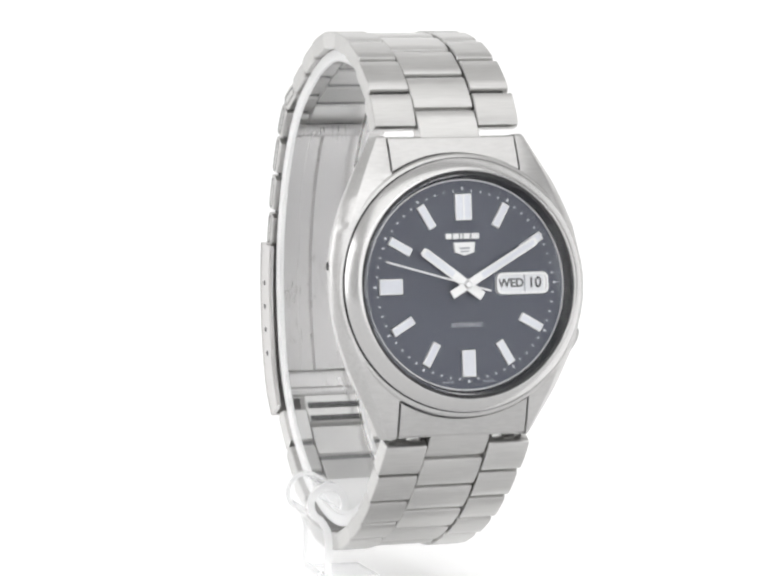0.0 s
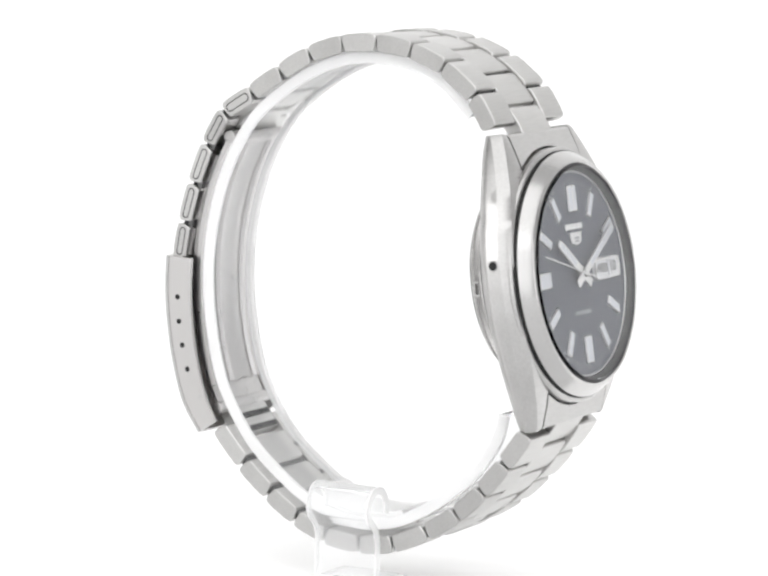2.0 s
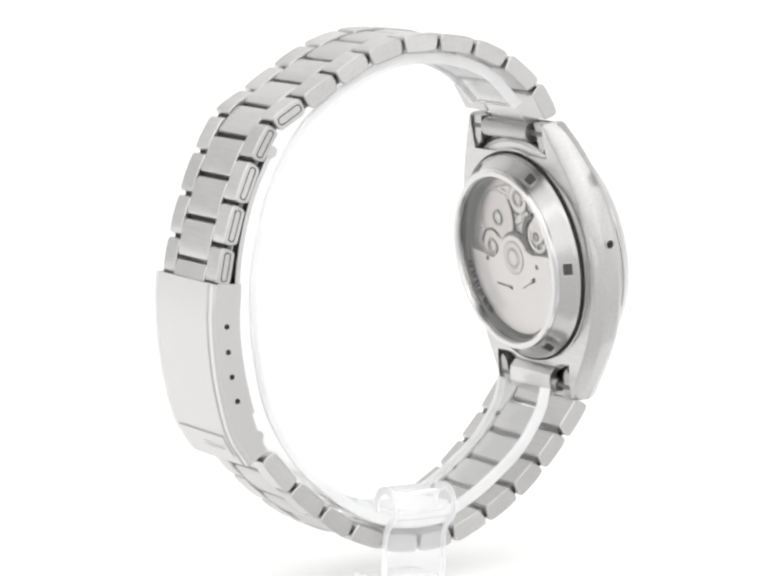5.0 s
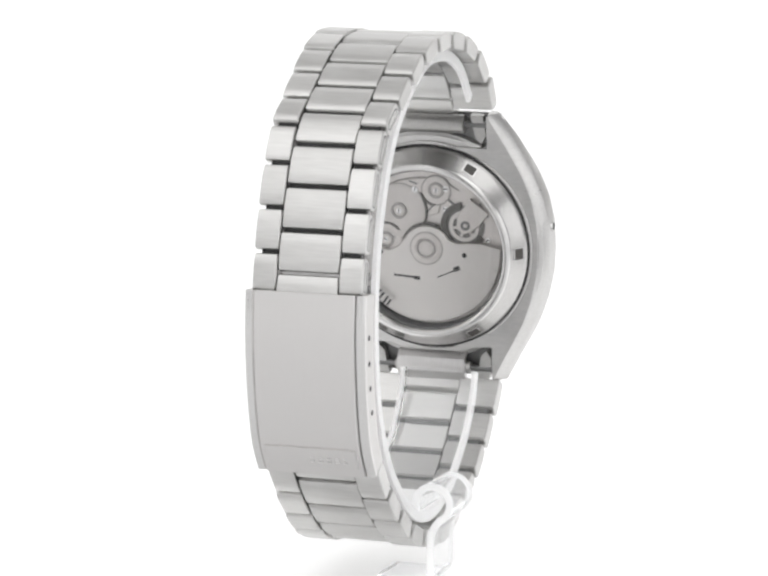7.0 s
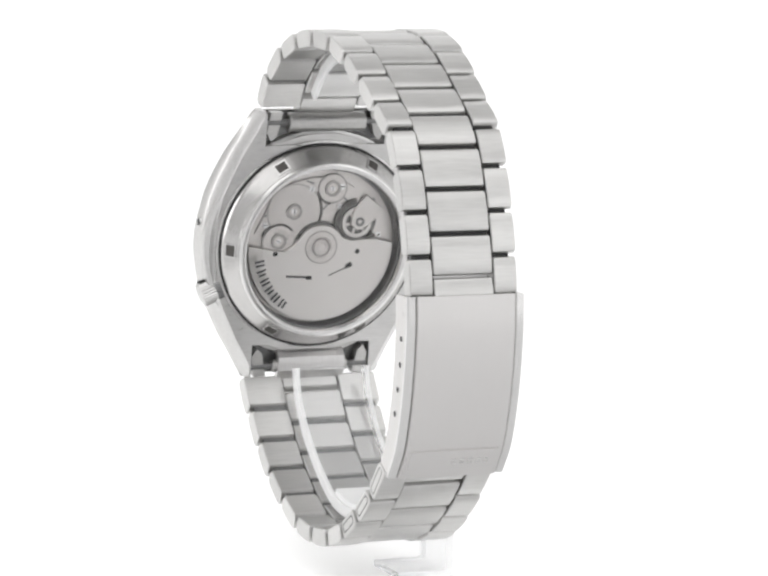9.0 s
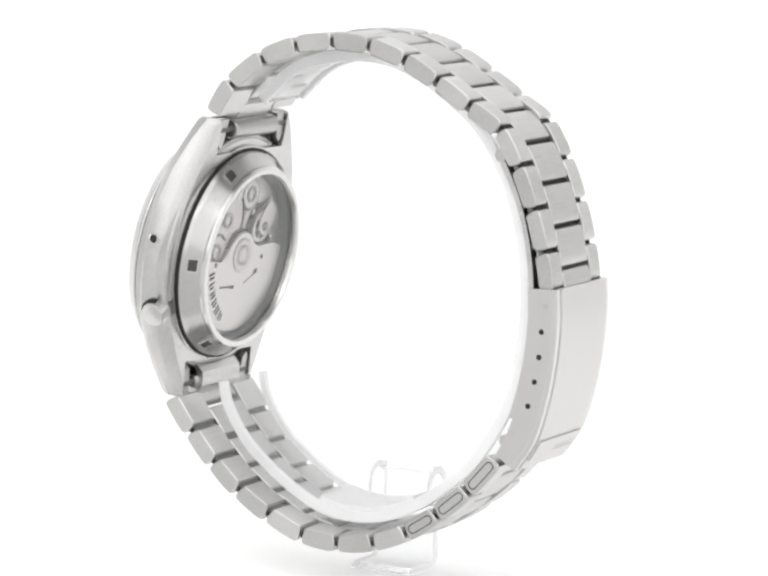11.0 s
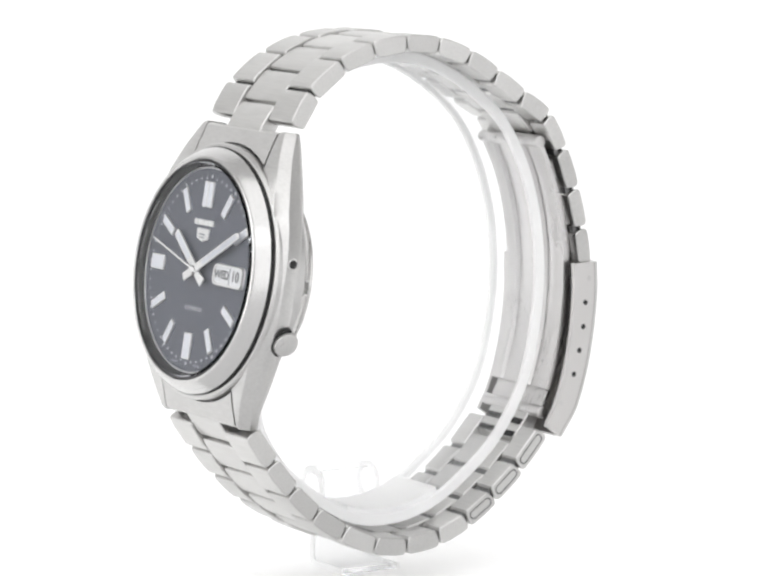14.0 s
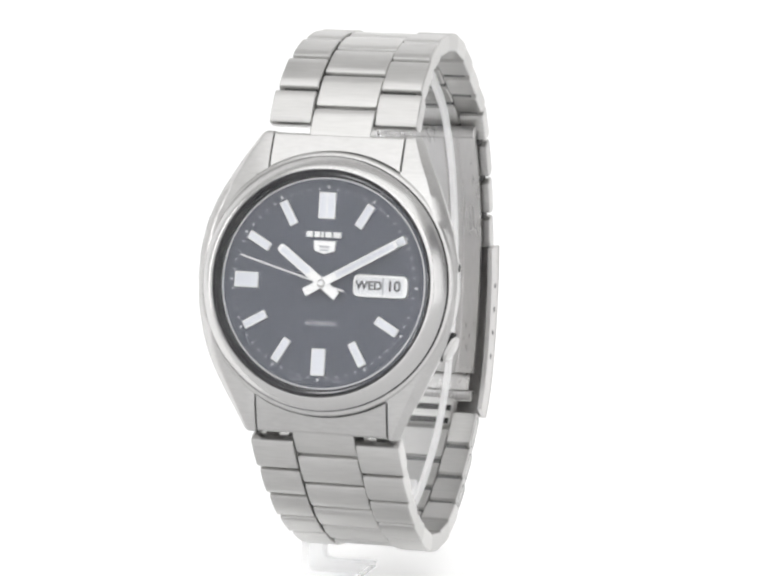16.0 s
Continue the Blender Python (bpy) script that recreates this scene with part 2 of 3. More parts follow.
part("bezel", lathe([(16.2, -0.5), (18.0, -0.5), (18.1, -0.15), (17.9, 0.2), (17.4, 0.85), (16.75, 1.6), (16.5, 1.75), (16.25, 1.78), (16.12, 1.65), (16.1, 1.2)], CASE, 128), BEZEL_STEEL, watch, "worn polished steel bezel ring")
part("gasket", lathe([(15.75, 0.2), (16.15, 0.2), (16.15, 1.62), (15.8, 1.62)], CASE, 128), GASKET, watch, "black ring between crystal and bezel")
part("bezel_groove", lathe([(17.7, -0.85), (18.24, -0.85), (18.24, -0.48), (17.7, -0.48)], CASE, 128), DARK, watch)
part("chapter_ring", lathe([(15.0, 0.02), (15.8, 0.02), (15.8, 1.3), (15.55, 1.35)], CASE, 128), material("ring_black", (0.008, 0.008, 0.011), 0.25, 0.2), watch, "dark sloping chapter ring")
part("ring_edge", lathe([(14.9, 0.0), (15.15, 0.0), (15.15, 0.14), (14.95, 0.14)], CASE, 128), SILVER, watch, "thin bright inner ring")

crystal = part("crystal", disc(15.75, 1.1, 1.95, CASE, 96, 0.2), GLASS, watch, "flat clear mineral crystal")
crystal.visible_shadow = False

dial = part("dial", disc(15.2, -0.4, 0.0, CASE, 96), DIAL, watch, "glossy navy blue dial")

for h in range(12):
    if h == 3:
        continue
    w, l, r = (2.55, 3.8, 11.1) if h in (0,) else (2.1, 3.9, 11.2) if h == 6 else (2.25, 3.6, 11.4) if h == 9 else (1.25, 3.7, 11.3)
    if h == 2:
        r = 11.8
    m = clock(h, r)
    marker = part("hour_marker", bar(w, l, 0.0, 0.32, m, 0.1), SILVER, dial, "silver applied hour marker with pale lume", smooth=0)
    part("lume", bar(w - 0.42, l - 0.42, 0.3, 0.36, m), LUME, marker, smooth=0)
    if h == 0:
        part("ridge", bar(0.22, l - 0.1, 0.3, 0.45, m), SILVER, marker, smooth=0)

bm = bmesh.new()
for k in range(60):
    m = clock(k / 5.0, 13.45 if k % 5 else 13.75)
    bar(0.2 if k % 5 else 0.28, 0.34 if k % 5 else 0.46, 0.0, 0.03, m, 0, bm)
tagged(part("minute_track", bm, TICK, dial, smooth=0), kind="stuff")

# the maker's applied sign as plain blocks, and its shield
for k, (w, x) in enumerate([(1.0, -2.35), (0.95, -1.2), (0.4, -0.4), (1.0, 0.45), (1.25, 1.75)]):
    part("logo_bar", bar(w, 0.85, 0.0, 0.22, at(x - 0.05, 6.95), 0.1), SILVER, dial, "applied silver logo block", smooth=0)
shield = part("shield", prism([(-1.7, 0.95), (1.7, 0.95), (1.55, -0.55), (0.0, -1.05), (-1.55, -0.55)], 0.0, 0.3, at(-0.05, 5.15), 0.12), SILVER, dial, "small silver shield emblem", smooth=0)
part("emblem", bar(1.5, 0.25, 0.28, 0.34, at(-0.05, 5.2)), GREYPRINT, shield, smooth=0)
part("emblem", bar(1.3, 0.2, 0.28, 0.34, at(-0.05, 4.75)), GREYPRINT, shield, smooth=0)
lettering("AUTOMATIC", 0.85, at(0.0, -5.75, 0.02), TICK, dial, "automatic_lettering")
for x in (-4.3, 4.0):
    for k in range(3):
        part("small_print", bar(0.5, 0.25, 0.0, 0.02, at(x * 0.75 + k * 0.62 - 0.6, -14.0 + 0.06 * x * x * 0.2)), GREYPRINT, dial, smooth=0)


def rounded(w, h, r, k=4):
    out = []
    for cx, cy, a0 in ((w / 2 - r, h / 2 - r, 0), (-w / 2 + r, h / 2 - r, 90), (-w / 2 + r, -h / 2 + r, 180), (w / 2 - r, -h / 2 + r, 270)):
        out += [(cx + r * math.cos(radians(a0 + 90 * i / k)), cy + r * math.sin(radians(a0 + 90 * i / k))) for i in range(k + 1)]
    return out


window = part("date_window", prism(rounded(8.2, 3.3, 0.9), 0.0, 0.26, at(8.6, 0.0), 0.15), SILVER, dial, "raised silver frame of the day and date window")
part("day_disc", prism(rounded(3.9, 2.4, 0.4), 0.28, 0.33, at(6.85, 0)), PAPER, window, "white day disc")
part("date_disc", prism(rounded(2.9, 2.4, 0.4), 0.28, 0.33, at(10.5, 0)), PAPER, window, "white date disc")
border_loops = [[at(8.6, 0) @ Vector((x, y, n)) for x, y in rounded(8.2 - 2 * i, 3.3 - 2 * i, 0.9 - 0.6 * i)] for i, n in ((0.06, 0.2), (0.12, 0.5), (0.4, 0.5), (0.5, 0.2))]
part("window_border", rings(bmesh.new(), border_loops, closed=True), SILVER, window, "raised silver border", smooth=30)
part("divider", bar(0.16, 2.4, 0.28, 0.36, at(8.93, 0)), GREYPRINT, window, smooth=0)
lettering("WED", 1.7, at(6.85, 0.02, 0.35), INK, window, "day_lettering", bold=0.05)
lettering("10", 2.1, at(10.5, 0.02, 0.35), INK, window, "date_lettering", bold=0.05)


def hand(name, angle, reach, tail, w0, w1, n, lume=True):
    m = at(0, 0, n, -angle)
    ob = part(name, prism([(-w0 / 2, -tail), (w0 / 2, -tail), (w0 / 2, reach - 0.5), (w1 / 2, reach), (-w1 / 2, reach), (-w0 / 2, reach - 0.5)], 0, 0.22, m, 0.06), SILVER, watch, "silver baton hand with pale lume" if lume else "thin silver sweep hand", smooth=0)
    if lume:
        part("lume", bar(w0 - 0.5, reach - 3.0, 0.2, 0.25, m @ Matrix.Translation((0, reach / 2 + 1.0, 0))), LUME, ob, smooth=0)
    return ob


hand("hour_hand", 307.0, 8.3, 2.9, 1.35, 0.9, 0.55)
hand("minute_hand", 60.5, 12.4, 2.9, 1.2, 0.8, 0.85)
hand("second_hand", 286.0, 12.8, 3.6, 0.22, 0.14, 1.1, False)
part("hand_pin", disc(0.6, 0.3, 1.36, CASE, 24, 0.2), SILVER, watch, "polished centre pin")

# the crown, part sunk in the flank at four
CR = CASE @ Matrix.Translation((0, 0, -4.6)) @ Matrix.Rotation(radians(-24.5), 4, "Z") @ Matrix.Rotation(radians(90), 4, "Y")
bm = bmesh.new()
loops = []
for r, n in [(1.95, 16.0), (1.95, 19.85), (1.8, 20.1), (1.2, 20.32), (0.4, 20.4)]:
    loops.append([CR @ Vector(((r - (0.13 if k % 2 and n < 19.95 else 0)) * math.cos(math.pi * k / 28), (r - (0.13 if k % 2 and n < 20.0 else 0)) * math.sin(math.pi * k / 28), n)) for k in range(56)])
rings(bm, loops)
part("crown", bm, STEEL_CASE, watch, "small fluted steel crown sunk at four", smooth=25)
part("crown_recess", lathe([(1.7, 16.9), (2.06, 16.9), (2.06, 17.8), (1.7, 17.8)], CR, 40), DARK_STEEL, watch)

# black crescent for the shade in the cut-out round the crown
groove = [(q * math.cos(radians(a)), q * math.sin(radians(a))) for q, sweep_angles in ((2.24, range(85, 270, 12)), (1.9, range(262, 80, -12))) for a in sweep_angles]
part("crown_recess", prism(groove, 17.6, 19.6, CR), DARK, watch, smooth=0)

# a small round hole in each flank
for sx in (-1, 1):
    m = CASE @ Matrix.Translation((sx * (half_width(3.3, sx) - 0.1), 3.3, -3.25)) @ Matrix.Rotation(radians(90 * sx), 4, "Y")
    part("flank_hole", disc(0.64, -0.5, 0.06, m, 20), DARK, watch, "small dark round hole in the flank")
    part("hole_rim", lathe([(0.62, -0.5), (0.84, -0.5), (0.8, 0.08), (0.64, 0.1)], m, 24), POLISHED, watch)

# the case back with its window on the movement
BACK = CASE @ Matrix.Rotation(radians(180), 4, "Y")
back_ring = part("case_back", lathe([(13.0, 6.0), (16.9, 6.0), (16.9, 6.5), (16.4, 6.6), (16.2, 7.3), (15.9, 7.7), (14.5, 9.15), (14.2, 9.65), (13.0, 9.65)], BACK, 128), BACK_STEEL, watch, "polished screw-down case back ring")
part("back_groove", lathe([(16.1, 6.4), (16.55, 6.4), (16.55, 7.0), (16.1, 7.0)], BACK, 128), DARK, back_ring)
part("window_lip", lathe([(13.0, 9.55), (14.3, 9.55), (14.3, 9.8), (14.05, 10.15), (13.6, 10.3), (13.2, 10.2), (13.02, 9.9)], BACK, 128), POLISHED, back_ring, "bright lip round the rear crystal")
for k in range(6):
    a = math.pi * k / 3
    m = BACK @ Matrix.Rotation(a, 4, "Z") @ Matrix.Translation((15.2, 0, 8.42)) @ Matrix.Rotation(radians(46), 4, "Y")
    part("wrench_notch", bar(1.45, 1.75, -0.4, 0.1, m), material("notch_grey", (0.09, 0.085, 0.08), 0.5, 0.6) if k == 0 else bpy.data.materials["notch_grey"], back_ring, "dark square wrench notch", smooth=0)
    edge = [[m @ Vector((x, y, n)) for x, y in ((-w, -h), (w, -h), (w, h), (-w, h))] for w, h, n in ((0.74, 0.89, 0.0), (0.74, 0.89, 0.14), (0.92, 1.07, 0.14), (0.92, 1.07, 0.0))]
    part("notch_edge", rings(bmesh.new(), edge, closed=True), POLISHED, back_ring, smooth=0)
rear = part("rear_crystal", disc(13.0, 9.1, 9.45, BACK, 96), GLASS, back_ring, "clear rear crystal")
rear.visible_shadow = False
# wall coloured dark for the shade inside the well
part("movement_well", lathe([(12.5, 6.2), (12.98, 6.2), (12.98, 8.95), (12.75, 8.95)], BACK, 96), material("well_shade", (0.16, 0.16, 0.16), 0.4, 0.8), back_ring)
# dark greys put the shade of gaps and balance well into the colour
WELL = material("movement_shade", (0.11, 0.105, 0.1), 0.55, 0.3)
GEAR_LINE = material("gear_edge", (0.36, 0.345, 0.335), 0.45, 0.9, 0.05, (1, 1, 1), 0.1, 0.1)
SHADE = material("balance_shade", (0.2, 0.195, 0.19), 0.55, 0.3, 0.1, (1, 1, 1), 0.2, 0.2)
plate = part("movement", disc(12.8, 6.0, 6.9, BACK, 96), MOVEMENT, watch, "grey automatic movement plate")
rotor_outline = [(12.2 * math.cos(a), 12.2 * math.sin(a)) for a in [radians(178 + 184 * k / 40) for k in range(41)]]
rotor_outline += [(9.0, 1.2), (5.2, 1.0)] + [(3.9 * math.cos(a), 3.6 * math.sin(a)) for a in [radians(25 + 130 * k / 12) for k in range(13)]] + [(-4.6, 0.2), (-6.2, -0.6)]
rotor = part("rotor", prism(rotor_outline, 7.4, 8.0, BACK, 0.15), ROTOR, watch, "brushed steel half-disc winding rotor")
part("rotor_hub", lathe([(0.5, 7.9), (2.5, 7.9), (2.5, 8.1), (2.35, 8.16), (1.75, 8.16), (1.65, 8.06), (1.25, 8.06), (1.15, 8.2), (0.8, 8.2)], BACK, 48), MOVEMENT, rotor)
# the rotor boss's shadow, laid in as a dark arc
arch = [(4.3 * math.cos(a), 4.05 * math.sin(a)) for a in [radians(62 + 100 * k / 16) for k in range(17)]]
arch += [(3.7 * math.cos(a), 3.4 * math.sin(a)) for a in [radians(162 - 100 * k / 16) for k in range(17)]]
part("rotor_shadow", prism(arch, 7.2, 7.5, BACK), WELL, rotor, "dark arc for the shadow of the rotor's boss", smooth=0)
part("hub_ring", lathe([(1.25, 8.0), (1.6, 8.0), (1.6, 8.09), (1.25, 8.09)], BACK, 48), GEAR_LINE, rotor)
part("hub_ring", lathe([(2.48, 7.9), (2.72, 7.9), (2.72, 8.04), (2.48, 8.04)], BACK, 48), GEAR_LINE, rotor)
part("rotor_screw", disc(0.75, 7.9, 8.2, BACK, 24, 0.1), MOVEMENT, rotor)
for x, y, w, h, t in ((-3.6, -4.75, 3.9, 0.32, -4), (-1.7, -4.95, 1.0, 0.6, -4), (3.2, -4.0, 3.4, 0.2, 24), (4.9, -3.1, 1.1, 0.75, 24)):
    part("rotor_slot", bar(w, h, 7.9, 8.02, BACK @ Matrix.Translation((x, y, 0)) @ Matrix.Rotation(radians(t), 4, "Z")), DARK, rotor, smooth=0)
for x, y in ((6.2, -0.85), (-7.6, -0.9)):
    part("rotor_hole", disc(0.4, 7.9, 8.03, BACK @ Matrix.Translation((x, y, 0)), 16), DARK, rotor)
for x, y, r, dark0, dark1 in ((-4.6, 5.7, 4.4, 330, 390), (-6.9, 0.9, 2.6, 35, 170), (1.6, 9.3, 2.3, 190, 270)):
    g = part("gear", lathe([(0.3, 6.85), (r, 6.85), (r, 7.2), (r - 0.5, 7.32), (r * 0.55, 7.15), (0.3, 7.25)], BACK @ Matrix.Translation((x, y, 0)), 48), MOVEMENT, plate)
    part("gear_rim", lathe([(r - 0.05, 6.8), (r + 0.16, 6.8), (r + 0.16, 7.22), (r - 0.05, 7.22)], BACK @ Matrix.Translation((x, y, 0)), 48), GEAR_LINE, g)
    part("gear_hub", lathe([(0.9, 7.1), (1.3, 7.1), (1.3, 7.4), (0.9, 7.4)], BACK @ Matrix.Translation((x, y, 0)), 32), GEAR_LINE, g)
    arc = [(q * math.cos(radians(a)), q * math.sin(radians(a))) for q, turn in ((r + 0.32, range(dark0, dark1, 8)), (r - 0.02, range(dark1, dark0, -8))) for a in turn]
    part("gear_gap", prism(arc, 7.12, 7.36, BACK @ Matrix.Translation((x, y, 0))), WELL, g, "dark arc for the shaded gap beside the gear", smooth=0)
BAL = BACK @ Matrix.Translation((6.1, 3.7, 0))
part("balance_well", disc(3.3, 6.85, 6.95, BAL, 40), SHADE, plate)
wheel = part("balance_wheel", lathe([(1.9, 7.0), (2.5, 7.0), (2.5, 7.3), (1.9, 7.3)], BAL, 40), ROTOR, plate, "bright balance wheel")
for k in range(3):
    part("balance_spoke", bar(4.4, 0.4, 7.0, 7.25, BAL @ Matrix.Rotation(0.2 + k * math.pi / 3, 4, "Z")), ROTOR, wheel, smooth=0)
part("balance_cock", prism([(-1.9, 4.4), (1.9, 4.4), (1.9, 1.7), (1.5, 0.2), (0.8, -1.0), (-0.8, -1.0), (-1.5, 0.2), (-1.9, 1.7)], 7.3, 7.7, BAL @ Matrix.Rotation(radians(-38), 4, "Z"), 0.15), MOVEMENT, plate, "pale cock over the balance wheel", smooth=0)
part("cock_jewel", lathe([(0.35, 7.6), (0.75, 7.6), (0.75, 7.82), (0.35, 7.82)], BAL @ Matrix.Translation((0.3, 0.2, 0)), 24), DARK_STEEL, plate)
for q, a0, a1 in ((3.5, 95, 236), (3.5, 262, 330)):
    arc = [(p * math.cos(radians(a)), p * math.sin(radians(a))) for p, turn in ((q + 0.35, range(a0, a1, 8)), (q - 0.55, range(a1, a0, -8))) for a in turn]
    part("balance_gap", prism(arc, 6.9, 7.45, BAL), WELL, plate, "dark arc for the shaded gap round the balance", smooth=0)
part("bridge", prism([(-11.0, 2.2), (-8.4, 3.6), (-3.6, 3.2), (-0.6, 4.6), (2.0, 5.6), (2.6, 8.2), (5.4, 9.4), (2.6, 11.2), (-1.6, 11.3), (-5.0, 10.6), (-8.6, 7.6)], 6.9, 7.12, BACK, 0.2), MOVEMENT, plate, "pale bridge over the gear train", smooth=0)
for x, y, r in ((-4.6, 5.7, 0.45), (-6.9, 0.9, 0.4), (1.6, 9.3, 0.4), (-1.9, 9.3, 0.5), (3.2, 9.6, 0.5), (-9.3, 3.6, 0.45), (3.0, 6.4, 0.4), (9.9, 1.6, 0.45)):
    part("screw", disc(r, 7.0, 7.35, BACK @ Matrix.Translation((x, y, 0)), 14, 0.06), SILVER, plate)
    part("screw_slot", bar(1.5 * r, 0.16, 7.3, 7.38, BACK @ Matrix.Translation((x, y, 0)) @ Matrix.Rotation(x, 4, "Z")), DARK, plate, smooth=0)
for x, y, w, t in ((0.4, 6.1, 2.2, 48), (3.7, 7.7, 2.2, -40), (-8.6, 5.9, 2.6, 48), (9.3, 6.4, 2.6, -60), (1.2, 10.6, 1.6, 10), (-2.2, 10.4, 1.4, -20)):
    part("bridge_edge", bar(w, 0.24, 6.85, 7.16, BACK @ Matrix.Translation((x, y, 0)) @ Matrix.Rotation(radians(t), 4, "Z")), DARK_STEEL, plate, smooth=0)
# printing on the rear crystal, as plain bars
for k in range(6):
    m = BACK @ Matrix.Rotation(radians(191 + 8.6 * k), 4, "Z") @ Matrix.Translation((10.75, 0, 0))
    for dy, w in ((-0.38, 1.55), (0.28, 1.2 if k % 2 else 1.5)):
        part("back_print", bar(w, 0.34, 9.46, 9.48, m @ Matrix.Translation((0, dy, 0))), INK, back_ring, "dark printed bar", smooth=0)


# ---- bracelet ----
def link_section(length, t, dome):
    h, e = length / 2, 0.3
    half = [(h - 0.6, -t / 2), (h - 0.32, -t / 2 + e), (h - 0.05, 0.05), (h - 0.02, t / 2 - 0.6), (h - 0.15, t / 2 - 0.24), (h - 0.5, t / 2 - 0.06), (h * 0.4, t / 2 + dome)]
    return half + [(-s, n) for s, n in half[::-1]]


def link(name, p, q, x0, x1, t, gap, label, fold=0):
    """One link from p to q (y, z), from x0 to x1, domed outwards."""
    p, q = Vector(p), Vector(q)
    d = (q - p).normalized()
    o = Vector((-d.y, d.x))
    c = (p + q) / 2
    sec = link_section((q - p).length - gap, t, 0.05)
    loops = []
    for x, k in ((x0, 0.14), (x0 + 0.14, 0.0), (x1 - 0.14, 0.0), (x1, 0.14)):
        loops.append([Vector((x, c.x + (s - math.copysign(k, s)) * d.x + (n - math.copysign(k, n)) * o.x, c.y + (s - math.copysign(k, s)) * d.y + (n - math.copysign(k, n)) * o.y + GROUND - Z0)) for s, n in sec])
    ob = part(name, rings(bmesh.new(), loops), STEEL, watch, label, smooth=30)
    if fold:
        x, k = (x1, 1) if fold > 0 else (x0, -1)
        bm = bmesh.new()
        hl, ht = (q - p).length / 2 - 0.75, t / 2 - 0.62
        outline = rounded(2 * hl, 2 * ht, ht * 0.9)
        thin = [(a * (hl - 0.17) / hl, b * (ht - 0.16) / ht) for a, b in outline]
        rows = [[Vector((x + k * e, c.x + s * d.x + n * o.x, c.y + s * d.y + n * o.y + GROUND - Z0)) for s, n in ol] for ol, e in ((outline, -0.1), (outline, 0.02), (thin, 0.02), (thin, -0.1))]
        part("fold_line", rings(bm, rows, closed=True), FOLD, ob, smooth=0)
    return ob


TOP = [(-23.3, 46.4), (-20.3, 51.2), (-15.1, 55.2), (-9.5, 57.4), (-3.5, 58.15), (2.5, 57.8), (8.2, 55.9), (13.4, 52.9), (18.6, 49.5), (23.6, 46.4), (26.6, 41.2), (29.0, 35.1), (30.7, 29.0), (31.7, 23.2)]
BOTTOM = [(24.1, -2.1), (19.5, -7.25), (14.65, -11.3), (9.7, -14.55), (4.35, -16.65), (-1.7, -17.35), (-7.65, -16.65), (-13.4, -14.05), (-18.55, -10.8), (-22.8, -6.85), (-26.6, -2.4), (-30.2, 2.6)]
INNER_HALF = 4.6


def strand(pts, widths, folded, thick, gaps):
    n = len(pts) - 1
    mids = [((a[0] + b[0]) / 2, (a[1] + b[1]) / 2) for a, b in zip(pts, pts[1:])]
    for i in range(n):
        w = widths[i]
        for sx in (-1, 1):
            x0, x1 = sorted((XC + sx * (INNER_HALF + 0.15), XC + sx * w))
            link("outer_link", pts[i], pts[i + 1], x0, x1, thick(i), gaps(i), "brushed steel outer bracelet link", sx if folded(i) == sx else 0)
    for i, (a, b) in enumerate(zip(mids, mids[1:])):
        link("centre_link", a, b, XC - INNER_HALF, XC + INNER_HALF, 2.45, gaps(i), "brushed steel centre bracelet link")
    for i in range(1, n):
        for sx in (-1, 1):
            x0, x1 = sorted((XC + sx * (INNER_HALF + 0.3), XC + sx * (widths[i] - 0.9)))
            joint(pts[i - 1], pts[i], pts[i + 1], x0, x1)
    for i in range(1, n - 1):
        joint(mids[i - 1], mids[i], mids[i + 1], XC - INNER_HALF + 0.2, XC + INNER_HALF - 0.2)
    return mids


def joint(a, p, b, x0, x1):
    """The knuckle and hinge between two links, coloured dark for the gap's shade."""
    d = Vector((b[0] - a[0], b[1] - a[1])).normalized()
    o = Vector((-d.y, d.x))
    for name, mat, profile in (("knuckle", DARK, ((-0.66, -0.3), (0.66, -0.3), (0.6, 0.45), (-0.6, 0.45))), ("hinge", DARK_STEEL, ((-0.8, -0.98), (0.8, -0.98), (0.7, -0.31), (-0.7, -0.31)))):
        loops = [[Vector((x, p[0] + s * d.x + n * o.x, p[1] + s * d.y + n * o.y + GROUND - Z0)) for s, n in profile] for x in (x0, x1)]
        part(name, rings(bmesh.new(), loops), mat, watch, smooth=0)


top_w = [float(np.interp(i, [0, 8, 12], [11.1, 8.7, 8.3])) for i in range(13)]
bot_w = [float(np.interp(i, [0, 10], [8.6, 11.1])) for i in range(11)]
top_mids = strand(TOP, top_w, lambda i: -1 if i >= 8 else 0, lambda i: 2.6 if i < 9 else 2.35, lambda i: 0.26 if i < 6 else 0.46)
bot_mids = strand(BOTTOM, bot_w, lambda i: 1 if i <= 2 else 0, lambda i: 2.7, lambda i: 0.34)
link("centre_link", top_mids[-1], (32.3, 20.5), XC - INNER_HALF, XC + INNER_HALF, 2.3, 0.3, "brushed steel centre bracelet link")
link("centre_link", (-24.9, 44.3), top_mids[0], XC - INNER_HALF, XC + INNER_HALF, 2.45, 0.3, "brushed steel centre bracelet link")
link("centre_link", bot_mids[-1], (-31.75, 4.9), XC - INNER_HALF, XC + INNER_HALF, 1.95, 0.3, "brushed steel centre bracelet link")
link("centre_link", (25.6, 0.2), bot_mids[0], XC - INNER_HALF, XC + INNER_HALF, 2.3, 0.3, "brushed steel centre bracelet link")


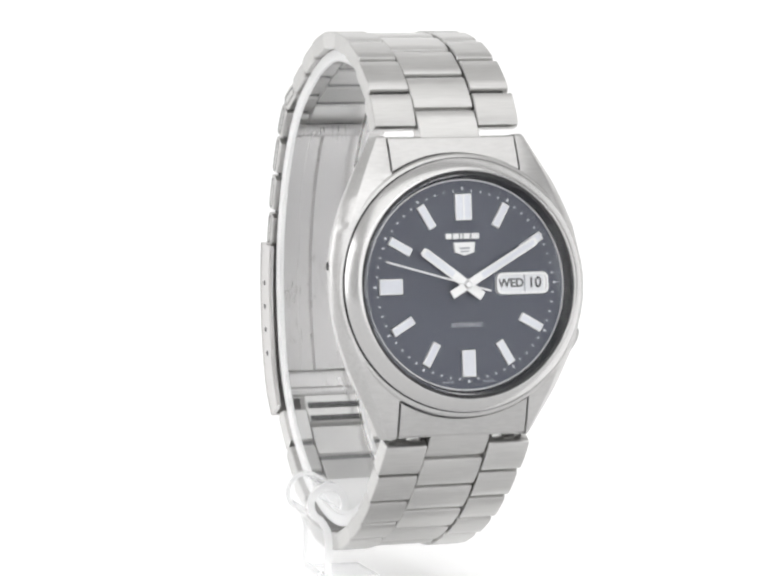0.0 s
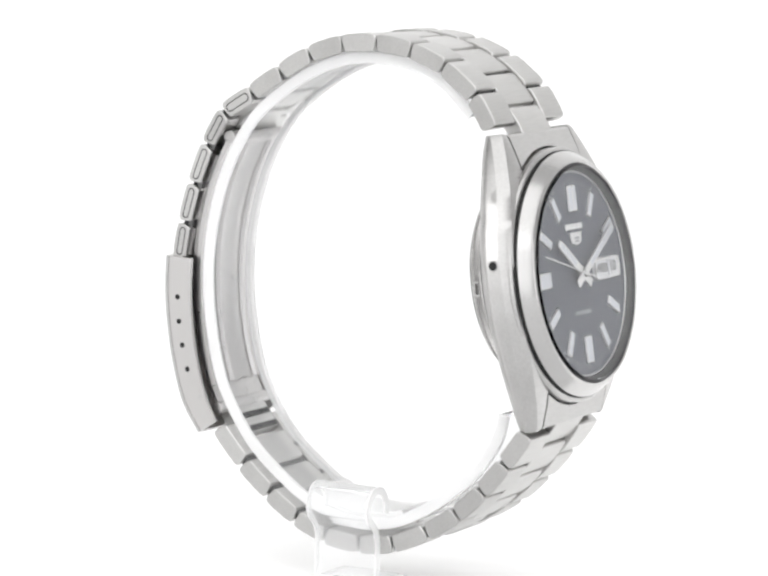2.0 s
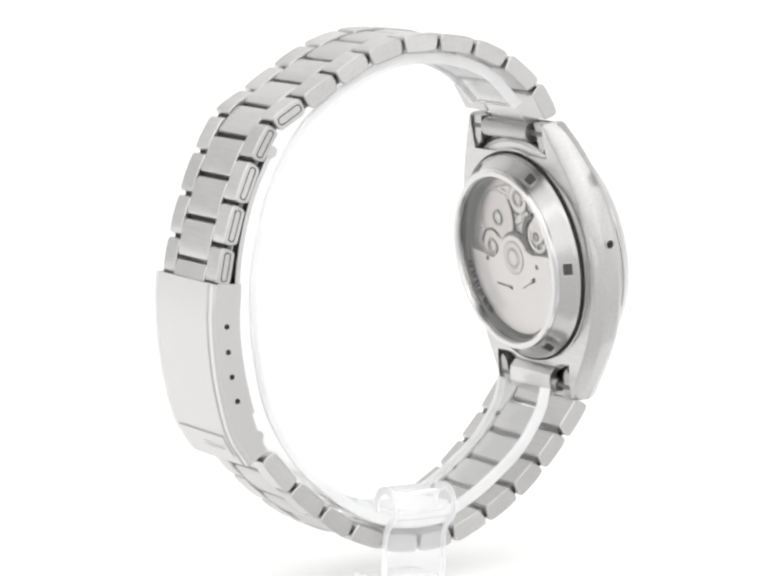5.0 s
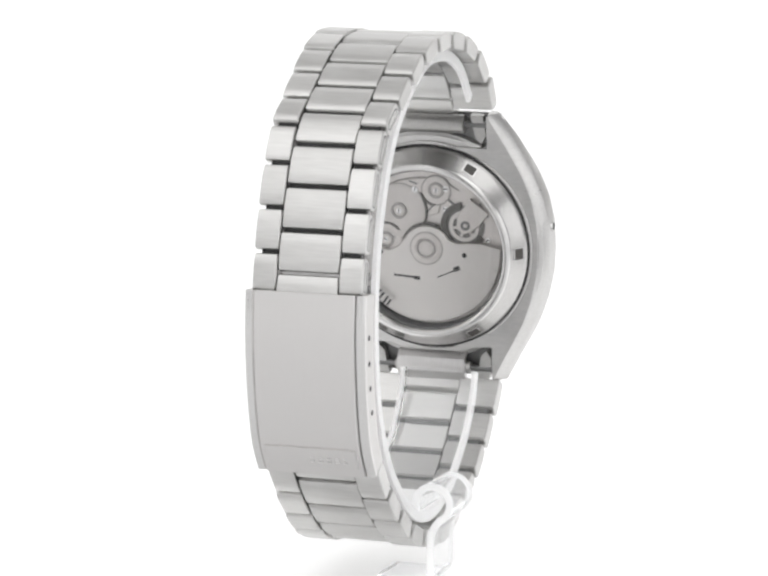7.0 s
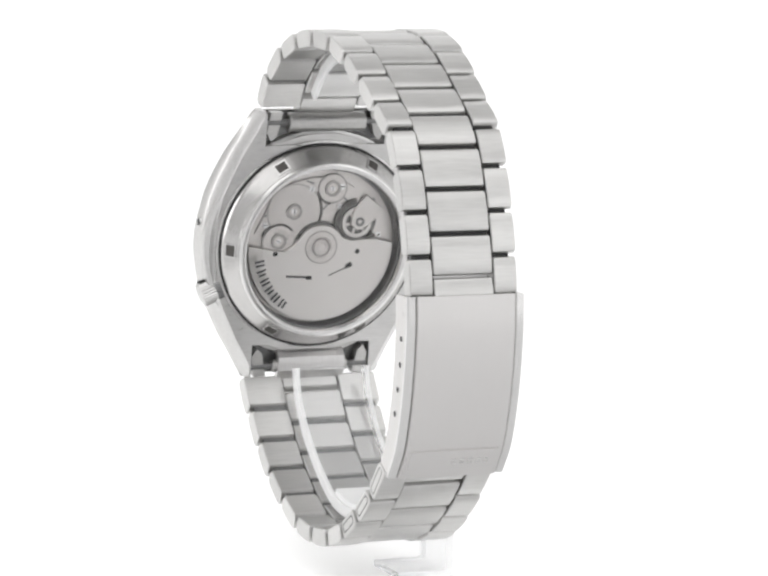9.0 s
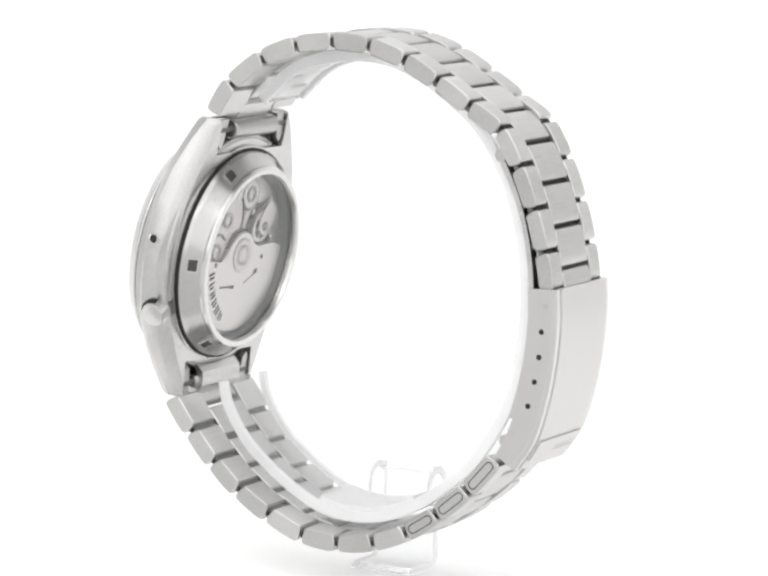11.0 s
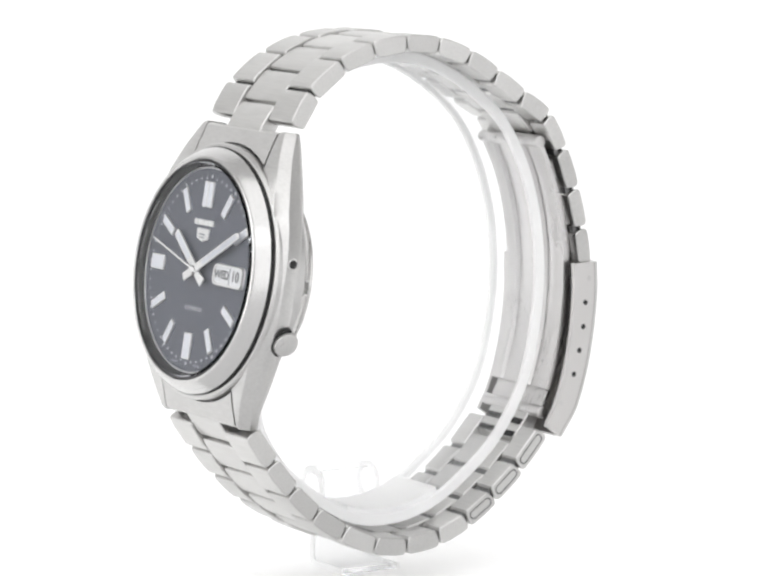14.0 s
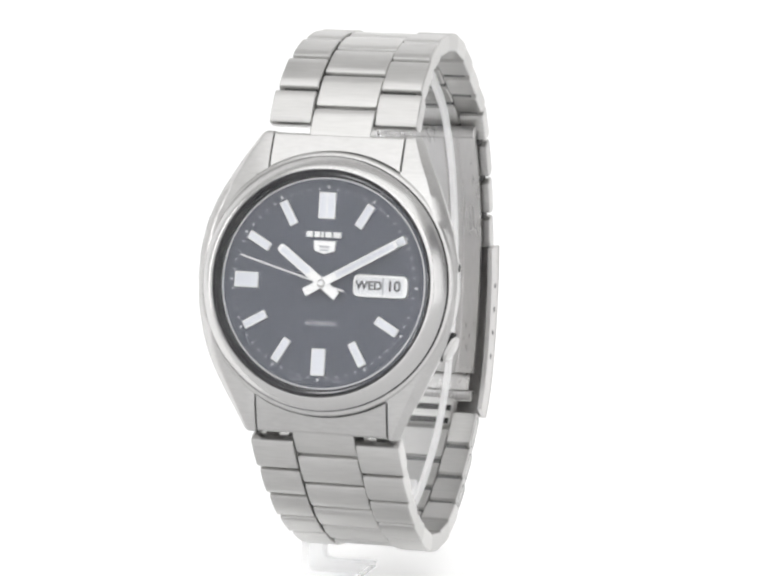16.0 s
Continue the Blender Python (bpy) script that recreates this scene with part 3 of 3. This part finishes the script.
def end_link(su):
    """Fills the gap between two lugs; its inner edge follows the bezel, its tongue meets the first centre link."""
    bm = bmesh.new()
    xs = [-9.66 + 19.32 * k / 24 for k in range(25)]
    loops = []
    for x in xs:
        inner = math.sqrt(19.1 ** 2 - x * x)
        us = [inner, inner + (21.4 - inner) * 0.35, inner + (21.4 - inner) * 0.75, 21.2, 21.5]
        top = [(u, front(u) + 0.06 - (0.35 if i == 4 else 0)) for i, u in enumerate(us)]
        low = [(21.5, -4.3), (inner, -3.6)]
        loops.append([CASE @ Vector((x, su * u, n)) for u, n in top + low])
    rings(bm, loops)
    return part("end_link", bm, STEEL_CASE, watch, "brushed steel end link filling the lugs", smooth=30)


for su in (1, -1):
    ob = end_link(su)
    # dark plate added between the lugs in place of the cavity's shade
    part("filler", bar(19.8, 4.4, -4.9, -4.2, CASE @ Matrix.Translation((0, su * 18.9, 0))), DARK_STEEL, ob, "dark plate standing in for the shade between the lugs", smooth=0)
    m = CASE @ Matrix.Translation((0, su * 19.9, -6.2)) @ Matrix.Rotation(radians(90), 4, "Y")
    part("spring_bar_tube", disc(1.5 if su > 0 else 1.0, -6.3, 6.3, m, 24, 0.2), ROLLED, ob, "rolled tube of the end link", smooth=40)
    part("spring_bar", disc(0.55, -9.9, 9.9, m, 14), DARK_STEEL, ob, smooth=40)
    for sx in (1, -1):
        strut = [(sx * x, su * u) for x, u in ((7.3, 21.5), (9.3, 21.5), (9.8, 18.2), (9.0, 16.9), (8.1, 17.7))]
        part("strut", prism(strut, -6.6, -5.2, CASE), ROLLED, ob, "folded side of the end link", smooth=0)


bm = bmesh.new()
loops = []
for u, n in ((-17.3, -6.5), (-18.2, -7.5), (-19.2, -7.75), (-20.4, -7.7), (-21.7, -7.1), (-22.7, -6.5)):
    loops.append([CASE @ Vector((x, u, q)) for x, q in ((-5.6, n + 1.2), (-5.6, n), (5.6, n), (5.6, n + 1.2))])
part("underside", rings(bm, loops), STEEL_INNER, watch, "folded underside of the lower end link", smooth=20)


# ---- clasp ----
def lifted(points, off=0.0):
    path = [Vector((p[0], p[1])) for p in points]
    path = smooth_path([tuple(p) for p in path], 6)
    return [Vector((p.x + o.x * off, p.y + o.y * off + GROUND - Z0)) for p, o in zip(path, normals(path))]


CLASP = [(33.7, 23.8), (33.85, 18.6), (33.35, 12.7), (32.25, 6.8), (30.4, 1.0), (27.5, -3.4)]
HW = 9.1
outer = lifted(CLASP, -0.45)


def flat_section(x0, x1, n0, n1, b=0.15):
    return [(x0, n0), (x1, n0), (x1, n1 - b), (x1 - b, n1), (x0 + b, n1), (x0, n1 - b)]


clasp = part("clasp", sweep(outer, flat_section(XC - HW + 1.5, XC + HW - 1.5, -0.35, 0.5)), CLASP_STEEL, watch, "brushed folding clasp cover with pin holes")
for sx in (-1, 1):
    x0, x1 = sorted((XC + sx * (HW - 1.48), XC + sx * HW))
    part("cover_rim", sweep(outer, flat_section(x0, x1, -0.35, 0.34, 0.25)), POLISHED, clasp, "polished stepped edge")
    x0, x1 = sorted((XC + sx * (HW - 0.8), XC + sx * (HW - 0.1)))
    bm = bmesh.new()
    loops = []
    for i, (p, o) in enumerate(zip(outer, normals(outer))):
        k = i / (len(outer) - 1)
        depth = float(np.interp(k, [0, 0.1, 0.8, 1], [4.3, 4.3, 4.0, 3.4]))
        loops.append([Vector((x, p.x + n * o.x, p.y + n * o.y)) for x, n in ((x0, -depth), (x1, -depth), (x1, -0.38), (x0, -0.38))])
    part("flange", rings(bm, loops), CLASP_STEEL, clasp, "side wall of the clasp", smooth=30)
    for y, z, r, mat in ((31.9, 21.2, 0.42, STEEL_INNER), (31.3, 17.5, 0.42, DARK), (31.0, 13.75, 0.42, DARK), (30.35, 10.1, 0.42, DARK), (29.4, 6.45, 0.42, DARK), (27.1, 2.2, 0.42, STEEL_INNER)):
        m = Matrix.Translation((XC + sx * (HW - 0.12), y, z + GROUND - Z0)) @ Matrix.Rotation(radians(90 * sx), 4, "Y")
        part("pin_hole", disc(r, -0.6, 0.05, m, 18), mat, clasp, "dark adjustment hole" if mat == DARK else "flush rivet")
lip = lifted(CLASP)[-7:-2]
part("clasp_lip", sweep(lip, [(XC - 7.0, 0.0), (XC + 7.0, 0.0), (XC + 6.8, 0.28), (XC - 6.8, 0.28)]), CLASP_STEEL, clasp, "raised pressing at the clasp's end")
for k in range(5):
    p, o = lip[2], normals(lip)[2]
    x = XC - 5.2 + k * 1.25
    bm = bmesh.new()
    for dz in (-0.4, 0.15):
        bmesh.ops.create_cube(bm, size=1.0, matrix=Matrix.Translation((x, p.x + o.x * 0.28 + dz * 0.45, p.y + o.y * 0.28 + dz)) @ Matrix.Rotation(-0.5, 4, "X") @ Matrix.Diagonal((0.7, 0.14, 0.2, 1)))
    part("logo_bar", bm, POLISHED, clasp, "embossed logo block", smooth=0)

LEAF = [(23.4, 42.4), (26.3, 36.0), (28.1, 29.0), (28.75, 21.5), (28.1, 13.0), (26.2, 5.0), (24.2, 0.5)]
leaf_path = lifted(LEAF)
sec = [(XC - 7.2, -0.45), (XC - 4.6, -0.45), (XC - 4.3, 0.1), (XC - 2.5, 0.1), (XC - 2.2, -0.5), (XC + 2.2, -0.5), (XC + 2.5, 0.1), (XC + 4.3, 0.1), (XC + 4.6, -0.45), (XC + 7.2, -0.45), (XC + 7.2, 0.3), (XC - 7.2, 0.3)]
leaf = part("folding_leaf", sweep(leaf_path[:32], sec), STEEL_INNER, clasp, "ribbed inner folding leaf")
part("folding_leaf", sweep([p + Vector((1.15, 0.2)) for p in leaf_path[3:]], flat_section(XC - 6.4, XC + 6.4, -0.3, 0.3)), STEEL_INNER, clasp, "lower folding leaf")
m = Matrix.Translation((XC, 23.3, 42.5 + GROUND - Z0)) @ Matrix.Rotation(radians(90), 4, "Y")
part("hinge_pin", disc(0.95, -7.3, 7.3, m, 20, 0.1), STEEL_INNER, clasp, "hinge pin of the leaf", smooth=40)
m = Matrix.Translation((XC, 24.9, 0.6 + GROUND - Z0)) @ Matrix.Rotation(radians(90), 4, "Y")
part("hinge_pin", disc(0.9, -7.3, 7.3, m, 20, 0.1), STEEL_INNER, clasp, "hinge pin of the leaf", smooth=40)

# black bars stand in for the open slots between the leaf's end and the first links
for y, z in ((23.05, -1.2), (21.65, -3.05)):
    m = Matrix.Translation((XC, y, z + GROUND - Z0)) @ Matrix.Rotation(math.atan2(-5.15, -4.6), 4, "X")
    bm = bmesh.new()
    bmesh.ops.create_cube(bm, size=1.0, matrix=m @ Matrix.Diagonal((8.6, 0.95, 0.3, 1)))
    part("slot", bm, DARK, clasp, "dark slot beside the hinge", smooth=0)

# ---- the clear stand: a C-shaped strip, a side blade and a foot ----
stand = tagged(new("display_stand"), "clear acrylic C-shaped watch stand holding the bracelet", "watch stand")
RING = [(-19.0, 48.4), (-14.2, 52.9), (-8.8, 55.2), (-3.4, 55.95), (2.4, 55.6), (7.8, 53.7), (13.0, 50.6), (18.6, 45.8), (23.0, 38.5), (25.6, 30.0), (26.5, 21.0), (25.6, 12.0), (23.4, 4.0), (18.6, -3.6), (13.4, -8.3), (8.6, -11.6), (3.8, -13.6), (-1.8, -14.4), (-7.2, -13.7), (-12.4, -11.2), (-17.0, -8.0), (-21.0, -4.4), (-24.3, 0.6), (-25.3, 4.5)]
ring_path = [Vector((p.x, p.y + GROUND)) for p in smooth_path(RING, 4)]
ring = part("holder_ring", sweep(ring_path, [(-7.08, -0.75), (3.88, -0.75), (3.88, 0.55), (-7.08, 0.55)]), ACRYLIC, stand, "clear bent acrylic strip")
low = [p for p in ring_path if p.y < GROUND - 10.5 and -9.5 < p.x < 9.5]
part("saddle", sweep(low, [(-7.0, -1.7), (3.8, -1.7), (3.9, -0.85), (-7.1, -0.85)]), HAZY, stand, "hazy clear saddle under the bracelet")
for x0, x1 in ((-7.85, -7.12), (3.92, 4.65)):
    part("strip_edge", sweep(ring_path, [(x0 + 0.12, -1.1), (x1 - 0.12, -1.1), (x1, -0.95), (x1, 0.5), (x1 - 0.1, 0.62), (x0 + 0.1, 0.62), (x0, 0.5), (x0, -0.95)]), FROSTED, stand, "frosted sawn edge of the strip, whitened for piped light")
# the blade: a curl over the strip's edge, an upright and a foot
curl = [(-10.1 + 2.7 * math.cos(radians(a)), -11.2 + 2.7 * math.sin(radians(a))) for a in range(-25, 246, 15)]
blade_line = smooth_path(curl + [(-10.3, -15.0), (-9.9, -16.6), (-9.9, -20.0), (-9.9, -22.0), (-9.3, -22.9), (-8.0, -23.1), (-5.0, -23.1), (-1.5, -23.1)], 2)
BLADE = [Vector((p.x + k * o.x, max(p.y + k * o.y, -23.49))) for k, rows in ((0.55, list(zip(blade_line, normals(blade_line)))), (-0.55, list(zip(blade_line, normals(blade_line)))[::-1])) for p, o in rows]


def ribbon(y0, y1):
    return rings(bmesh.new(), [[Vector((p.x, y, p.y + GROUND)) for p in BLADE] for y in (y0, y1)])


part("blade", ribbon(-5.3, 4.7), BLADE_CLEAR, stand, "clear upright blade curled over and bent into a foot", smooth=40)
for y in (-5.61, 4.71):
    part("blade_edge", ribbon(y, y + 0.3), FROSTED, stand, "frosted sawn edge of the blade, whitened for piped light", smooth=40)


for ob in stand.children:
    ob.visible_shadow = False


# ---- the turning ----
def motions():
    turn = [(0.0, 20.29), (0.5, 30.40), (1.0, 40.50), (1.5, 50.65), (2.0, 60.75), (2.5, 70.45), (3.0, 80.15), (3.2, 84.35), (4.0, 100.87), (4.6, 113.2), (5.3, 127.55), (6.0, 141.75), (7.0, 162.0), (8.0, 182.3), (9.0, 202.1), (10.0, 221.8), (10.6, 233.9), (11.4, 250.3), (12.0, 262.5), (12.5, 272.8), (13.0, 283.25), (13.5, 293.75), (14.0, 304.1), (14.5, 314.35), (15.0, 324.4), (15.5, 334.25), (16.0, 343.9)]
    walk(watch, [(t, pose(0, 0, Z0 * MM, 0, 0, a)) for t, a in turn])
    walk(stand, [(t, pose(0, 0, 0, 0, 0, a)) for t, a in turn])


motions()
